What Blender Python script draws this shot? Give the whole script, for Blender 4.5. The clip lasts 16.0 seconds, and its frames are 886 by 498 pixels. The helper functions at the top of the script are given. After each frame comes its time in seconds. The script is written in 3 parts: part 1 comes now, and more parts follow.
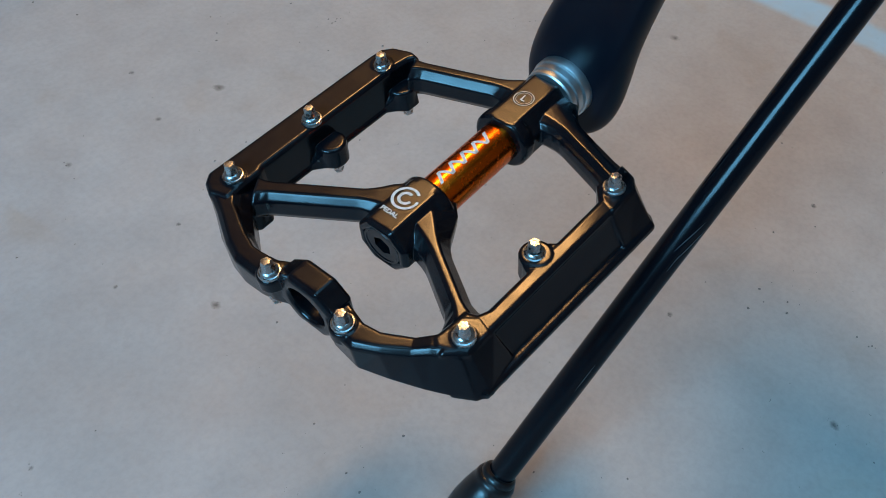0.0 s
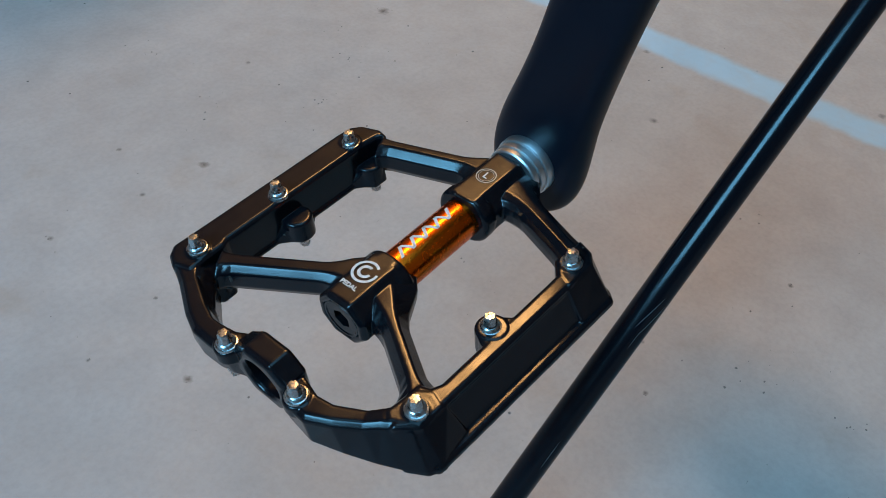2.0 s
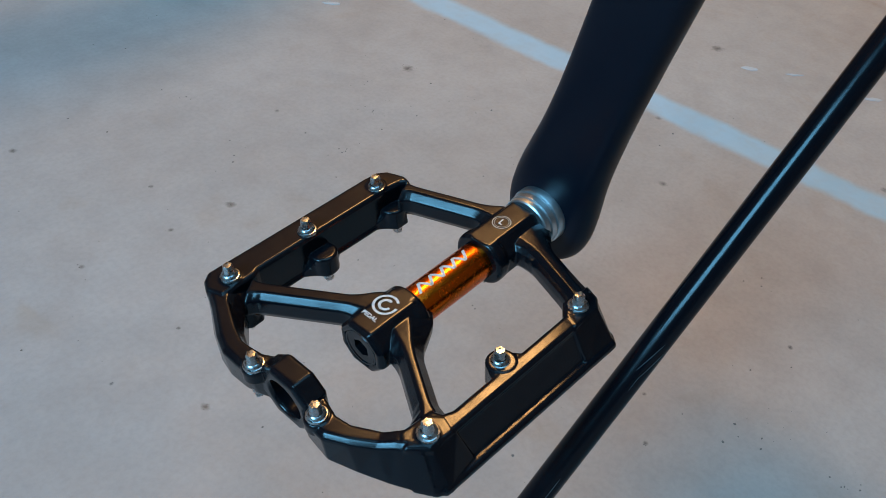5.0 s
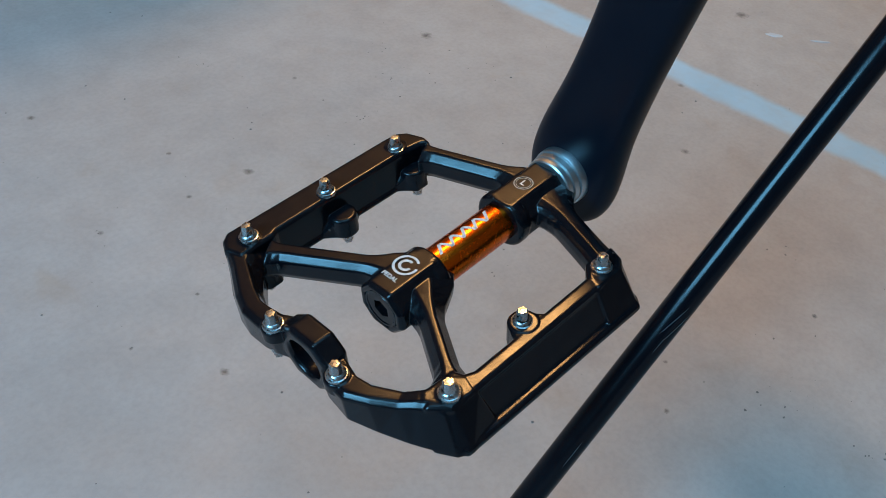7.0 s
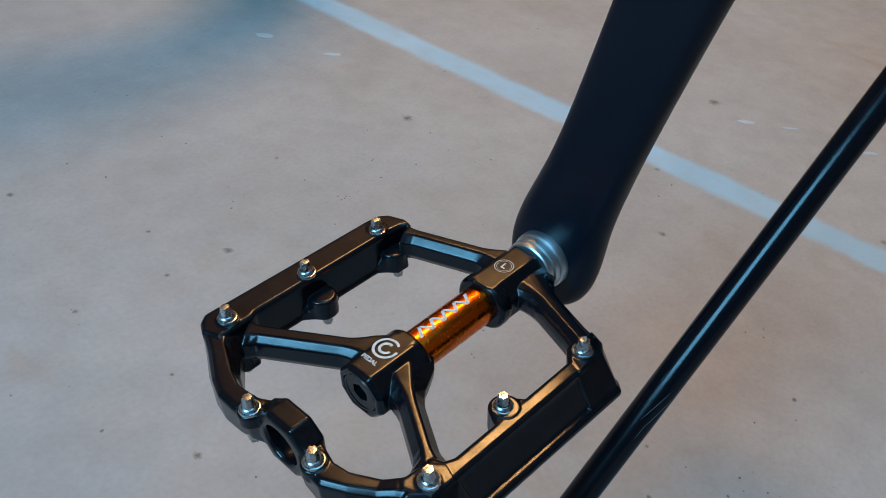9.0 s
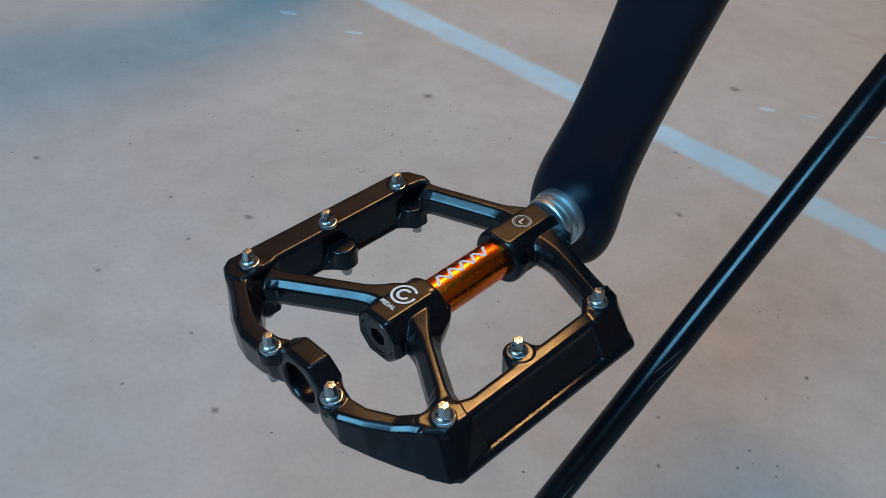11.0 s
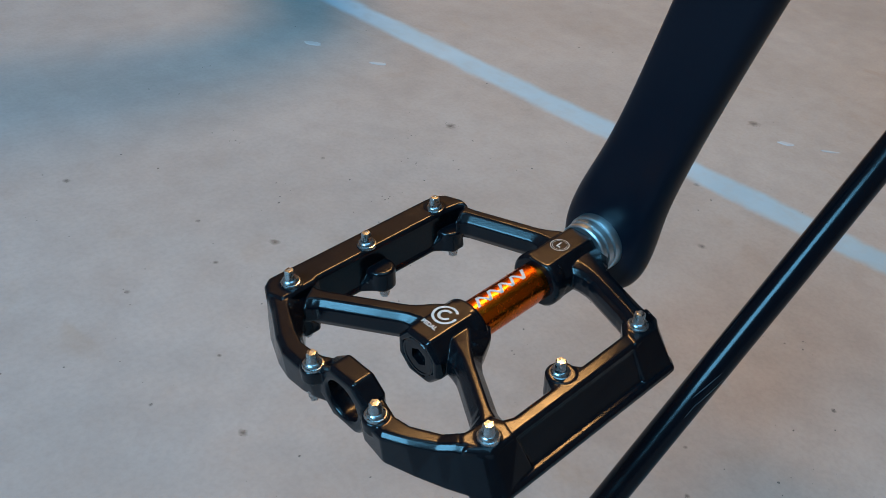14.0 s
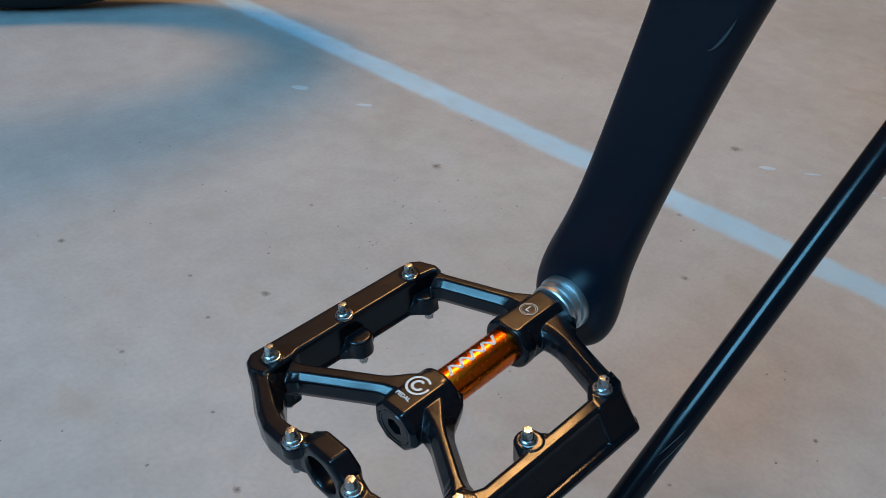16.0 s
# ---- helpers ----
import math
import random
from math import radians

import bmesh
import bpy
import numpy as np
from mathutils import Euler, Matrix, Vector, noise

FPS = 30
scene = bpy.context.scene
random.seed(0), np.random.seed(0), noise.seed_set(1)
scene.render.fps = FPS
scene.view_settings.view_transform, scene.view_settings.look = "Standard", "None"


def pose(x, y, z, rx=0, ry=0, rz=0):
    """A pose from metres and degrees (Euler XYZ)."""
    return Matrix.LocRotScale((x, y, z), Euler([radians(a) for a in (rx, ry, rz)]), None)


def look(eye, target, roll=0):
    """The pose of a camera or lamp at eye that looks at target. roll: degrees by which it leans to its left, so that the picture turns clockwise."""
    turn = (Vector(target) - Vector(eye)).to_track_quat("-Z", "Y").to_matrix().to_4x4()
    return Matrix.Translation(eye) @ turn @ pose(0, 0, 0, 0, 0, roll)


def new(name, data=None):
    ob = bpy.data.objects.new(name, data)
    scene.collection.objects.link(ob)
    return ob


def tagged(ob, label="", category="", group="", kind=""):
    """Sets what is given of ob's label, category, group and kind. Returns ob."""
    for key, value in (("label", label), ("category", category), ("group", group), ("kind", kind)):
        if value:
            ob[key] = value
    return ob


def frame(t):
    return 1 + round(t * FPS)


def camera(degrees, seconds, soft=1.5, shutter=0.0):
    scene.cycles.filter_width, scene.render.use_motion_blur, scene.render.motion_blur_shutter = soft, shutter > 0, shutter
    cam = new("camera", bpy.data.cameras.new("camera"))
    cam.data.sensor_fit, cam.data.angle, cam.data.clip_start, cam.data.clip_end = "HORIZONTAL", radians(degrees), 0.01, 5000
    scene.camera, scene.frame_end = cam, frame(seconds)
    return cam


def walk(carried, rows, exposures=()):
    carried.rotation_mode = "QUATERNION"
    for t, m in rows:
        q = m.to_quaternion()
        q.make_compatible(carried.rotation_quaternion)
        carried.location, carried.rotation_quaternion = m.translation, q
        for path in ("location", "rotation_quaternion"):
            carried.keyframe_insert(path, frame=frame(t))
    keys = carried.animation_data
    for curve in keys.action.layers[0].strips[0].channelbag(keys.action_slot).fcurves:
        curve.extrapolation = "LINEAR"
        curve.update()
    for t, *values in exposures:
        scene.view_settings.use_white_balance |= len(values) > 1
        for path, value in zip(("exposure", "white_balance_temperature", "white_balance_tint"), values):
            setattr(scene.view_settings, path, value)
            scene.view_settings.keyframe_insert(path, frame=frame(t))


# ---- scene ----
cam = camera(55.35, 16.0, 0.8)
# ---------------------------------------------------------------- path
PATH = [
    (0, -0.13598, -0.10255, 0.30592, 40.359, -5.158, -50.069),
    (0.5, -0.13745, -0.10292, 0.31140, 40.706, -5.370, -49.205),
    (1, -0.13078, -0.10422, 0.31055, 41.367, -5.014, -49.420),
    (1.5, -0.13326, -0.10544, 0.31088, 43.873, -5.435, -49.487),
    (2, -0.13046, -0.11335, 0.30747, 45.728, -5.438, -49.651),
    (2.5, -0.12868, -0.12723, 0.30187, 45.956, -6.919, -47.106),
    (3, -0.13479, -0.12531, 0.29833, 47.518, -8.330, -45.445),
    (3.5, -0.14496, -0.12999, 0.30293, 48.020, -8.678, -45.815),
    (4, -0.13951, -0.13469, 0.30888, 48.455, -8.222, -47.424),
    (4.5, -0.14294, -0.12720, 0.31621, 49.069, -7.653, -47.195),
    (5, -0.14544, -0.12212, 0.31551, 49.348, -7.054, -47.337),
    (5.2, -0.14609, -0.11886, 0.31763, 49.386, -6.798, -47.582),
    (7.3, -0.14589, -0.12311, 0.30863, 47.535, -6.435, -46.187),
    (7.5, -0.14600, -0.12375, 0.31000, 48.208, -6.486, -46.036),
    (8, -0.14341, -0.12279, 0.30765, 49.547, -7.454, -47.309),
    (8.5, -0.14683, -0.11809, 0.31158, 51.007, -7.995, -47.129),
    (9, -0.14550, -0.12043, 0.30997, 52.986, -7.614, -47.262),
    (9.5, -0.14969, -0.12683, 0.30683, 51.230, -6.867, -46.089),
    (10, -0.15470, -0.12918, 0.30421, 51.277, -7.242, -45.404),
    (10.2, -0.15366, -0.12894, 0.30402, 51.737, -7.395, -45.295),
    (12.3, -0.15607, -0.12902, 0.29620, 53.209, -8.747, -45.920),
    (12.5, -0.15531, -0.12806, 0.29616, 53.558, -8.670, -45.968),
    (13, -0.16109, -0.12616, 0.29751, 54.058, -8.684, -45.571),
    (13.5, -0.15981, -0.12420, 0.29783, 54.601, -8.266, -45.533),
    (14, -0.16448, -0.12453, 0.29805, 54.645, -8.512, -44.685),
    (14.5, -0.15989, -0.12840, 0.30152, 54.372, -7.800, -45.268),
    (15, -0.15655, -0.13053, 0.30389, 54.290, -7.582, -45.397),
    (15.5, -0.15697, -0.13141, 0.31212, 54.896, -7.149, -45.690),
    (16, -0.15855, -0.12970, 0.32219, 55.709, -6.554, -45.747),
]
walk(cam, [(t, pose(x, y, z, rx, ry, rz)) for t, x, y, z, rx, ry, rz in PATH])

# ---------------------------------------------------------------- world, lights, exposure
scene.view_settings.exposure = 0.0
world = bpy.data.worlds.new("dusk_sky")
scene.world = world
world.use_nodes = True
wn = world.node_tree
wn.nodes.clear()
w_out = wn.nodes.new("ShaderNodeOutputWorld")
w_bg = wn.nodes.new("ShaderNodeBackground")
w_sky = wn.nodes.new("ShaderNodeTexSky")
w_sky.sky_type = "NISHITA"
w_sky.sun_disc = False
w_sky.sun_elevation = radians(35)
w_sky.sun_rotation = radians(200)
w_bg.inputs["Strength"].default_value = 0.12
wn.links.new(w_sky.outputs[0], w_bg.inputs[0])
wn.links.new(w_bg.outputs[0], w_out.inputs[0])


def area_lamp(name, m, size_x, size_y, power, colour, disk=False):
    data = bpy.data.lights.new(name, "AREA")
    data.shape = "DISK" if disk else "RECTANGLE"
    data.size = size_x
    if not disk:
        data.size_y = size_y
    data.energy, data.color = power, colour
    ob = new(name, data)
    ob.matrix_world = m
    return ob


# room: x from the open door on one side to the far wall, metres
X0, X1, Y0, Y1, ROOM_H = -2.6, 3.9, -3.2, 4.2, 6.1
area_lamp("warm_lamp", pose(2.50, 2.78, 5.85), 1.8, 1.2, 374, (1.0, 0.53, 0.19))
WIN_Y0, WIN_Y1, WIN_Z0, WIN_Z1 = -0.50, 0.78, 1.15, 2.50
FILL_X0, FILL_X1, FILL_Y0, FILL_Y1 = -2.5, 0.9, -3.1, 1.7
area_lamp("window_daylight", look((X0 + 0.03, (WIN_Y0 + WIN_Y1) / 2, (WIN_Z0 + WIN_Z1) / 2), (X0 + 1.03, (WIN_Y0 + WIN_Y1) / 2, (WIN_Z0 + WIN_Z1) / 2)),
          WIN_Y1 - WIN_Y0, WIN_Z1 - WIN_Z0, 168, (0.19, 0.60, 0.97))
# blue fill lamp added overhead at the ceiling opening, no such source known
area_lamp("overhead_blue_fill", pose((FILL_X0 + FILL_X1) / 2, (FILL_Y0 + FILL_Y1) / 2, ROOM_H - 0.02), FILL_X1 - FILL_X0, FILL_Y1 - FILL_Y0, 165, (0.19, 0.60, 0.97))


# ---------------------------------------------------------------- materials
def material(name, base, rough=0.5, metal=0.0, coat=0.0):
    m = bpy.data.materials.new(name)
    m.use_nodes = True
    b = m.node_tree.nodes["Principled BSDF"]
    b.inputs["Base Color"].default_value = (*base, 1)
    b.inputs["Roughness"].default_value = rough
    b.inputs["Metallic"].default_value = metal
    b.inputs["Coat Weight"].default_value = coat
    return m, m.node_tree, b


def tex_coord(nt):
    return nt.nodes.new("ShaderNodeTexCoord").outputs["Object"]


def noise_tex(nt, vec, scale, detail=4.0, rough=0.55, distort=0.0):
    n = nt.nodes.new("ShaderNodeTexNoise")
    n.inputs["Scale"].default_value = scale
    n.inputs["Detail"].default_value = detail
    n.inputs["Roughness"].default_value = rough
    n.inputs["Distortion"].default_value = distort
    nt.links.new(vec, n.inputs["Vector"])
    return n.outputs["Fac"]


def ramp(nt, fac, stops):
    n = nt.nodes.new("ShaderNodeValToRGB")
    while len(n.color_ramp.elements) < len(stops):
        n.color_ramp.elements.new(0.5)
    for e, (at, c) in zip(n.color_ramp.elements, stops):
        e.position = at
        e.color = (*c, 1) if len(c) == 3 else c
    nt.links.new(fac, n.inputs[0])
    return n.outputs[0]


def mix_colour(nt, fac, a, b, mode="MIX"):
    n = nt.nodes.new("ShaderNodeMix")
    n.data_type, n.blend_type = "RGBA", mode
    for value, socket in ((fac, n.inputs[0]), (a, n.inputs[6]), (b, n.inputs[7])):
        if isinstance(value, (int, float)):
            socket.default_value = value
        elif isinstance(value, tuple):
            socket.default_value = (*value, 1)
        else:
            nt.links.new(value, socket)
    return n.outputs[2]


def bump(nt, b, height, strength, distance):
    n = nt.nodes.new("ShaderNodeBump")
    n.inputs["Strength"].default_value = strength
    n.inputs["Distance"].default_value = distance
    nt.links.new(height, n.inputs["Height"])
    nt.links.new(n.outputs[0], b.inputs["Normal"])


def math_node(nt, op, a, b=0.0, c=None):
    n = nt.nodes.new("ShaderNodeMath")
    n.operation = op
    for k, value in enumerate((a, b) if c is None else (a, b, c)):
        if isinstance(value, (int, float)):
            n.inputs[k].default_value = value
        else:
            nt.links.new(value, n.inputs[k])
    return n.outputs[0]


# dirt marks on the floor: x, y in metres and radius in millimetres
SPECKS = [(-0.0063, 0.2118, 1.6), (0.0454, 0.2087, 1.8), (-0.0129, 0.0947, 2.2), (-0.0364, 0.1336, 1.1), (0.1249, -0.0569, 1.3), (0.2871, 0.2603, 4.5), (0.5394, 0.1283, 5.5), (0.1235, -0.1389, 2.2), (0.0845, 0.2072, 3.0), (0.0060, 0.1434, 1.0), (-0.0196, 0.0009, 0.9), (-0.1085, 0.0859, 1.0), (-0.0419, 0.0218, 0.8), (-0.0309, 0.0098, 0.6), (-0.0301, 0.0215, 0.4), (0.0090, 0.0039, 0.5), (0.0549, 0.1881, 0.9), (0.0062, 0.1429, 0.7), (0.0368, 0.0508, 0.5), (0.0905, -0.1214, 0.7), (0.0859, -0.1146, 0.6), (0.1155, -0.1134, 0.9), (0.1244, -0.1358, 0.8), (0.1270, -0.1438, 0.7), (0.1393, -0.1492, 0.7), (0.1256, -0.1532, 0.8), (0.0865, -0.1397, 0.6), (-0.1168, 0.0798, 0.9), (-0.0514, 0.0102, 0.6), (-0.0492, 0.0055, 0.7), (0.2420, -0.0778, 1.6), (0.1509, -0.0402, 1.2), (0.0160, 0.3278, 2.2), (0.0587, 0.2489, 1.6), (0.1706, 0.2710, 1.6), (0.3914, 0.0982, 2.6), (0.3191, 0.0504, 2.8), (0.4456, -0.0571, 3.0)]


def concrete_colour(nt, vec):
    """Trowelled grey concrete: broad cloudy stains, finer mottling, tiny dark pits."""
    big = ramp(nt, noise_tex(nt, vec, 7.0, 3.0, 0.5, 0.6), [(0.30, (0.264, 0.260, 0.254)), (0.55, (0.292, 0.291, 0.287)), (0.78, (0.316, 0.315, 0.310))])
    mid = ramp(nt, noise_tex(nt, vec, 38.0, 5.0, 0.6), [(0.28, (0.88, 0.875, 0.87)), (0.60, (1.0, 1.0, 1.0)), (0.8, (1.04, 1.035, 1.03))])
    fine = ramp(nt, noise_tex(nt, vec, 320.0, 3.0, 0.6), [(0.25, (0.90, 0.90, 0.90)), (0.6, (1.0, 1.0, 1.0))])
    rust = ramp(nt, noise_tex(nt, vec, 16.0, 3.0, 0.5, 1.2), [(0.62, (1.0, 1.0, 1.0)), (0.80, (0.95, 0.90, 0.84))])
    c = mix_colour(nt, 1.0, big, mid, "MULTIPLY")
    c = mix_colour(nt, 1.0, c, fine, "MULTIPLY")
    c = mix_colour(nt, 1.0, c, rust, "MULTIPLY")
    # a broad brownish patch, ragged-edged, behind the bicycle; brighter lamplight put into its colour
    off = nt.nodes.new("ShaderNodeVectorMath")
    off.operation = "DISTANCE"
    off.inputs[1].default_value = (0.62, -0.06, 0.0)
    nt.links.new(vec, off.inputs[0])
    reach = math_node(nt, "MULTIPLY_ADD", noise_tex(nt, vec, 6.0, 5.0, 0.6), -0.35, off.outputs["Value"])
    warm_patch = ramp(nt, reach, [(0.05, (0.9,) * 3), (0.62, (0.0,) * 3)])
    c = mix_colour(nt, warm_patch, c, mix_colour(nt, 1.0, c, (1.24, 1.13, 1.03), "MULTIPLY"))
    # soft-edged ground-in dirt marks
    frayed = noise_tex(nt, vec, 170.0, 4.0, 0.65, 0.8)
    for x, y, s in SPECKS:
        if s < 1.0:
            continue
        far = nt.nodes.new("ShaderNodeVectorMath")
        far.operation = "DISTANCE"
        far.inputs[1].default_value = (x, y, 0.0)
        nt.links.new(vec, far.inputs[0])
        frac = math_node(nt, "MULTIPLY_ADD", frayed, 0.9, math_node(nt, "MULTIPLY", far.outputs["Value"], 0.42 / (s * 0.001)))
        mark = ramp(nt, frac, [(0.44, (0.95,) * 3), (0.95, (0.0,) * 3)])
        c = mix_colour(nt, mark, c, (0.075, 0.072, 0.068))
    return c


def place_in_room(nt):
    return nt.nodes.new("ShaderNodeNewGeometry").outputs["Position"]


CONCRETE, nt, b = material("trowelled_concrete", (0.3, 0.3, 0.3), 0.6)
v = place_in_room(nt)
nt.links.new(concrete_colour(nt, v), b.inputs["Base Color"])
nt.links.new(ramp(nt, noise_tex(nt, v, 24.0), [(0.3, (0.52,) * 3), (0.7, (0.66,) * 3)]), b.inputs["Roughness"])
bump(nt, b, noise_tex(nt, v, 260.0, 5.0), 0.12, 0.0006)

# worn light blue floor paint that thins out into the concrete at its edges
PAINT, nt, b = material("worn_blue_floor_paint", (0.5, 0.6, 0.65), 0.55)
v = tex_coord(nt)
sep = nt.nodes.new("ShaderNodeSeparateXYZ")
nt.links.new(v, sep.inputs[0])
wobble = math_node(nt, "MULTIPLY_ADD", noise_tex(nt, v, 30.0, 5.0, 0.6), 0.012, -0.006)
across = math_node(nt, "ABSOLUTE", math_node(nt, "ADD", sep.outputs[0], wobble))
edge = nt.nodes.new("ShaderNodeMapRange")
edge.interpolation_type = "SMOOTHSTEP"
for key, value in (("From Min", 0.0095), ("From Max", 0.0205), ("To Min", 1.0), ("To Max", 0.0)):
    edge.inputs[key].default_value = value
nt.links.new(across, edge.inputs["Value"])
worn = ramp(nt, noise_tex(nt, v, 55.0, 5.0, 0.65), [(0.30, (0.75,) * 3), (0.55, (1.0,) * 3)])
cover = math_node(nt, "MULTIPLY", edge.outputs[0], worn)
tone = ramp(nt, noise_tex(nt, v, 14.0), [(0.3, (0.26, 0.395, 0.47)), (0.7, (0.325, 0.465, 0.545))])
nt.links.new(mix_colour(nt, cover, concrete_colour(nt, place_in_room(nt)), tone), b.inputs["Base Color"])

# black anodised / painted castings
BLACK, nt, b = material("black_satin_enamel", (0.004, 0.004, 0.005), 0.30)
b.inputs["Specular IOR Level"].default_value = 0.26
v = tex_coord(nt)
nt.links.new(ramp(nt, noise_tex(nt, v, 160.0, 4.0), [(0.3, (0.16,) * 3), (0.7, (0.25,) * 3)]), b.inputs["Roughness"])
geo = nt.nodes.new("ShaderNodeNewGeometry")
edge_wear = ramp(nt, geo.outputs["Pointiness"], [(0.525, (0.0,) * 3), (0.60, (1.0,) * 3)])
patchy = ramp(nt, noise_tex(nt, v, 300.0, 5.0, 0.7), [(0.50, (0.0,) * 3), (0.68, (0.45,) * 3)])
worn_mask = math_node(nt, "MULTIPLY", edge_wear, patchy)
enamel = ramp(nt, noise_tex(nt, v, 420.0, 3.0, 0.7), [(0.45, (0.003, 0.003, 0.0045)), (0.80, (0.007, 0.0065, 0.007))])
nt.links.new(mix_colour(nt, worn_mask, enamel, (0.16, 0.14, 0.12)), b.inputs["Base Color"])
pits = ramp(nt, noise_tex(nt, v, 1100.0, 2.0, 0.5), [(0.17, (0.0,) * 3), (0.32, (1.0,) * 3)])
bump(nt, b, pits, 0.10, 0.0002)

CRANK_BLACK, nt, b = material("matt_black_crank_paint", (0.003, 0.004, 0.008), 0.42)
b.inputs["Specular IOR Level"].default_value = 0.16
v = tex_coord(nt)
nt.links.new(ramp(nt, noise_tex(nt, v, 90.0, 4.0), [(0.3, (0.32,) * 3), (0.7, (0.42,) * 3)]), b.inputs["Roughness"])
bump(nt, b, noise_tex(nt, v, 1500.0, 2.0), 0.06, 0.0001)

ROD_BLACK, nt, b = material("glossy_black_stand_paint", (0.003, 0.003, 0.0045), 0.2)
b.inputs["Specular IOR Level"].default_value = 0.19
v = tex_coord(nt)
nt.links.new(ramp(nt, noise_tex(nt, v, 120.0, 4.0), [(0.3, (0.15,) * 3), (0.7, (0.22,) * 3)]), b.inputs["Roughness"])

RUBBER, nt, b = material("black_rubber", (0.008, 0.008, 0.009), 0.7)
b.inputs["Specular IOR Level"].default_value = 0.25
v = tex_coord(nt)
bump(nt, b, noise_tex(nt, v, 300.0, 4.0), 0.2, 0.0004)

FOOT_PLASTIC, nt, b = material("black_moulded_rubber", (0.006, 0.006, 0.007), 0.32)
v = tex_coord(nt)
bump(nt, b, noise_tex(nt, v, 400.0, 4.0), 0.15, 0.0003)
GREY_SCRATCH, nt, b = material("bare_scratch", (0.10, 0.10, 0.11), 0.4, 0.6)

ORANGE, nt, b = material("orange_anodised_aluminium", (0.90, 0.25, 0.015), 0.25, 1.0)
v = tex_coord(nt)
nt.links.new(ramp(nt, noise_tex(nt, v, 200.0, 4.0), [(0.3, (0.80, 0.135, 0.006)), (0.7, (0.88, 0.165, 0.009))]), b.inputs["Base Color"])
nt.links.new(ramp(nt, noise_tex(nt, v, 500.0, 3.0), [(0.3, (0.22,) * 3), (0.7, (0.29,) * 3)]), b.inputs["Roughness"])

STEEL, nt, b = material("zinc_plated_steel", (0.40, 0.40, 0.40), 0.28, 1.0)
v = tex_coord(nt)
nt.links.new(ramp(nt, noise_tex(nt, v, 700.0, 3.0), [(0.3, (0.18,) * 3), (0.7, (0.36,) * 3)]), b.inputs["Roughness"])

TURNED_STEEL, nt, b = material("turned_steel", (0.60, 0.62, 0.63), 0.38, 1.0)
# grey that stands for light caught along the crank's crease
CREASE_GREY, nt, b = material("crease_grey", (0.022, 0.024, 0.027), 0.6)
PRINT, nt, b = material("grey_white_print", (0.50, 0.49, 0.47), 0.55)
v = tex_coord(nt)
nt.links.new(ramp(nt, noise_tex(nt, v, 900.0, 3.0), [(0.35, (0.38, 0.37, 0.36)), (0.6, (0.52, 0.51, 0.50))]), b.inputs["Base Color"])
PRINT_THIN, nt, b = material("thin_grey_print", (0.36, 0.33, 0.29), 0.55)

WALL, nt, b = material("grey_brown_render", (0.16, 0.14, 0.12), 0.9)
v = tex_coord(nt)
nt.links.new(ramp(nt, noise_tex(nt, v, 2.5, 5.0), [(0.3, (0.12, 0.105, 0.09)), (0.7, (0.18, 0.155, 0.13))]), b.inputs["Base Color"])
CEIL, nt, b = material("dark_ceiling_board", (0.10, 0.085, 0.07), 0.9)
GRIT, nt, b = material("dark_grit", (0.12, 0.115, 0.11), 0.9)
SMUDGE, nt, b = material("dried_dirt", (0.20, 0.185, 0.17), 0.9)
CHIP, nt, b = material("pale_paint_chip", (0.39, 0.41, 0.42), 0.7)


# ---------------------------------------------------------------- mesh helpers
def mesh_object(name, bm, mat, smooth=True, angle=35):
    bmesh.ops.recalc_face_normals(bm, faces=bm.faces)
    me = bpy.data.meshes.new(name)
    bm.to_mesh(me)
    bm.free()
    me.materials.append(mat)
    if smooth:
        me.shade_smooth()
        me.set_sharp_from_angle(angle=radians(angle))
    return new(name, me)


def part(name, bm, mat, parent, label="", angle=35):
    """One mesh object under a thing or a part, in the parent's own coordinates."""
    ob = mesh_object(name, bm, mat, True, angle)
    ob.parent = parent
    if label:
        tagged(ob, label)
    return ob


def box(bm, x0, x1, y0, y1, z0, z1):
    m = Matrix.LocRotScale(((x0 + x1) / 2, (y0 + y1) / 2, (z0 + z1) / 2), None, (x1 - x0, y1 - y0, z1 - z0))
    return bmesh.ops.create_cube(bm, size=1, matrix=m)["verts"]


def loft(bm, rings, cap=True):
    """Closed skin over rings of equally many points."""
    made = [[bm.verts.new(p) for p in ring] for ring in rings]
    n = len(made[0])
    for a, c in zip(made, made[1:]):
        for k in range(n):
            bm.faces.new((a[k], a[(k + 1) % n], c[(k + 1) % n], c[k]))
    if cap:
        bm.faces.new(made[0][::-1])
        bm.faces.new(made[-1])


def lathe(bm, profile, m, n=48, cap=True):
    """Turned body: (radius, height) pairs along the local z of m."""
    rings = [[m @ Vector((r * math.cos(2 * math.pi * k / n), r * math.sin(2 * math.pi * k / n), h)) for k in range(n)] for r, h in profile]
    loft(bm, rings, cap)


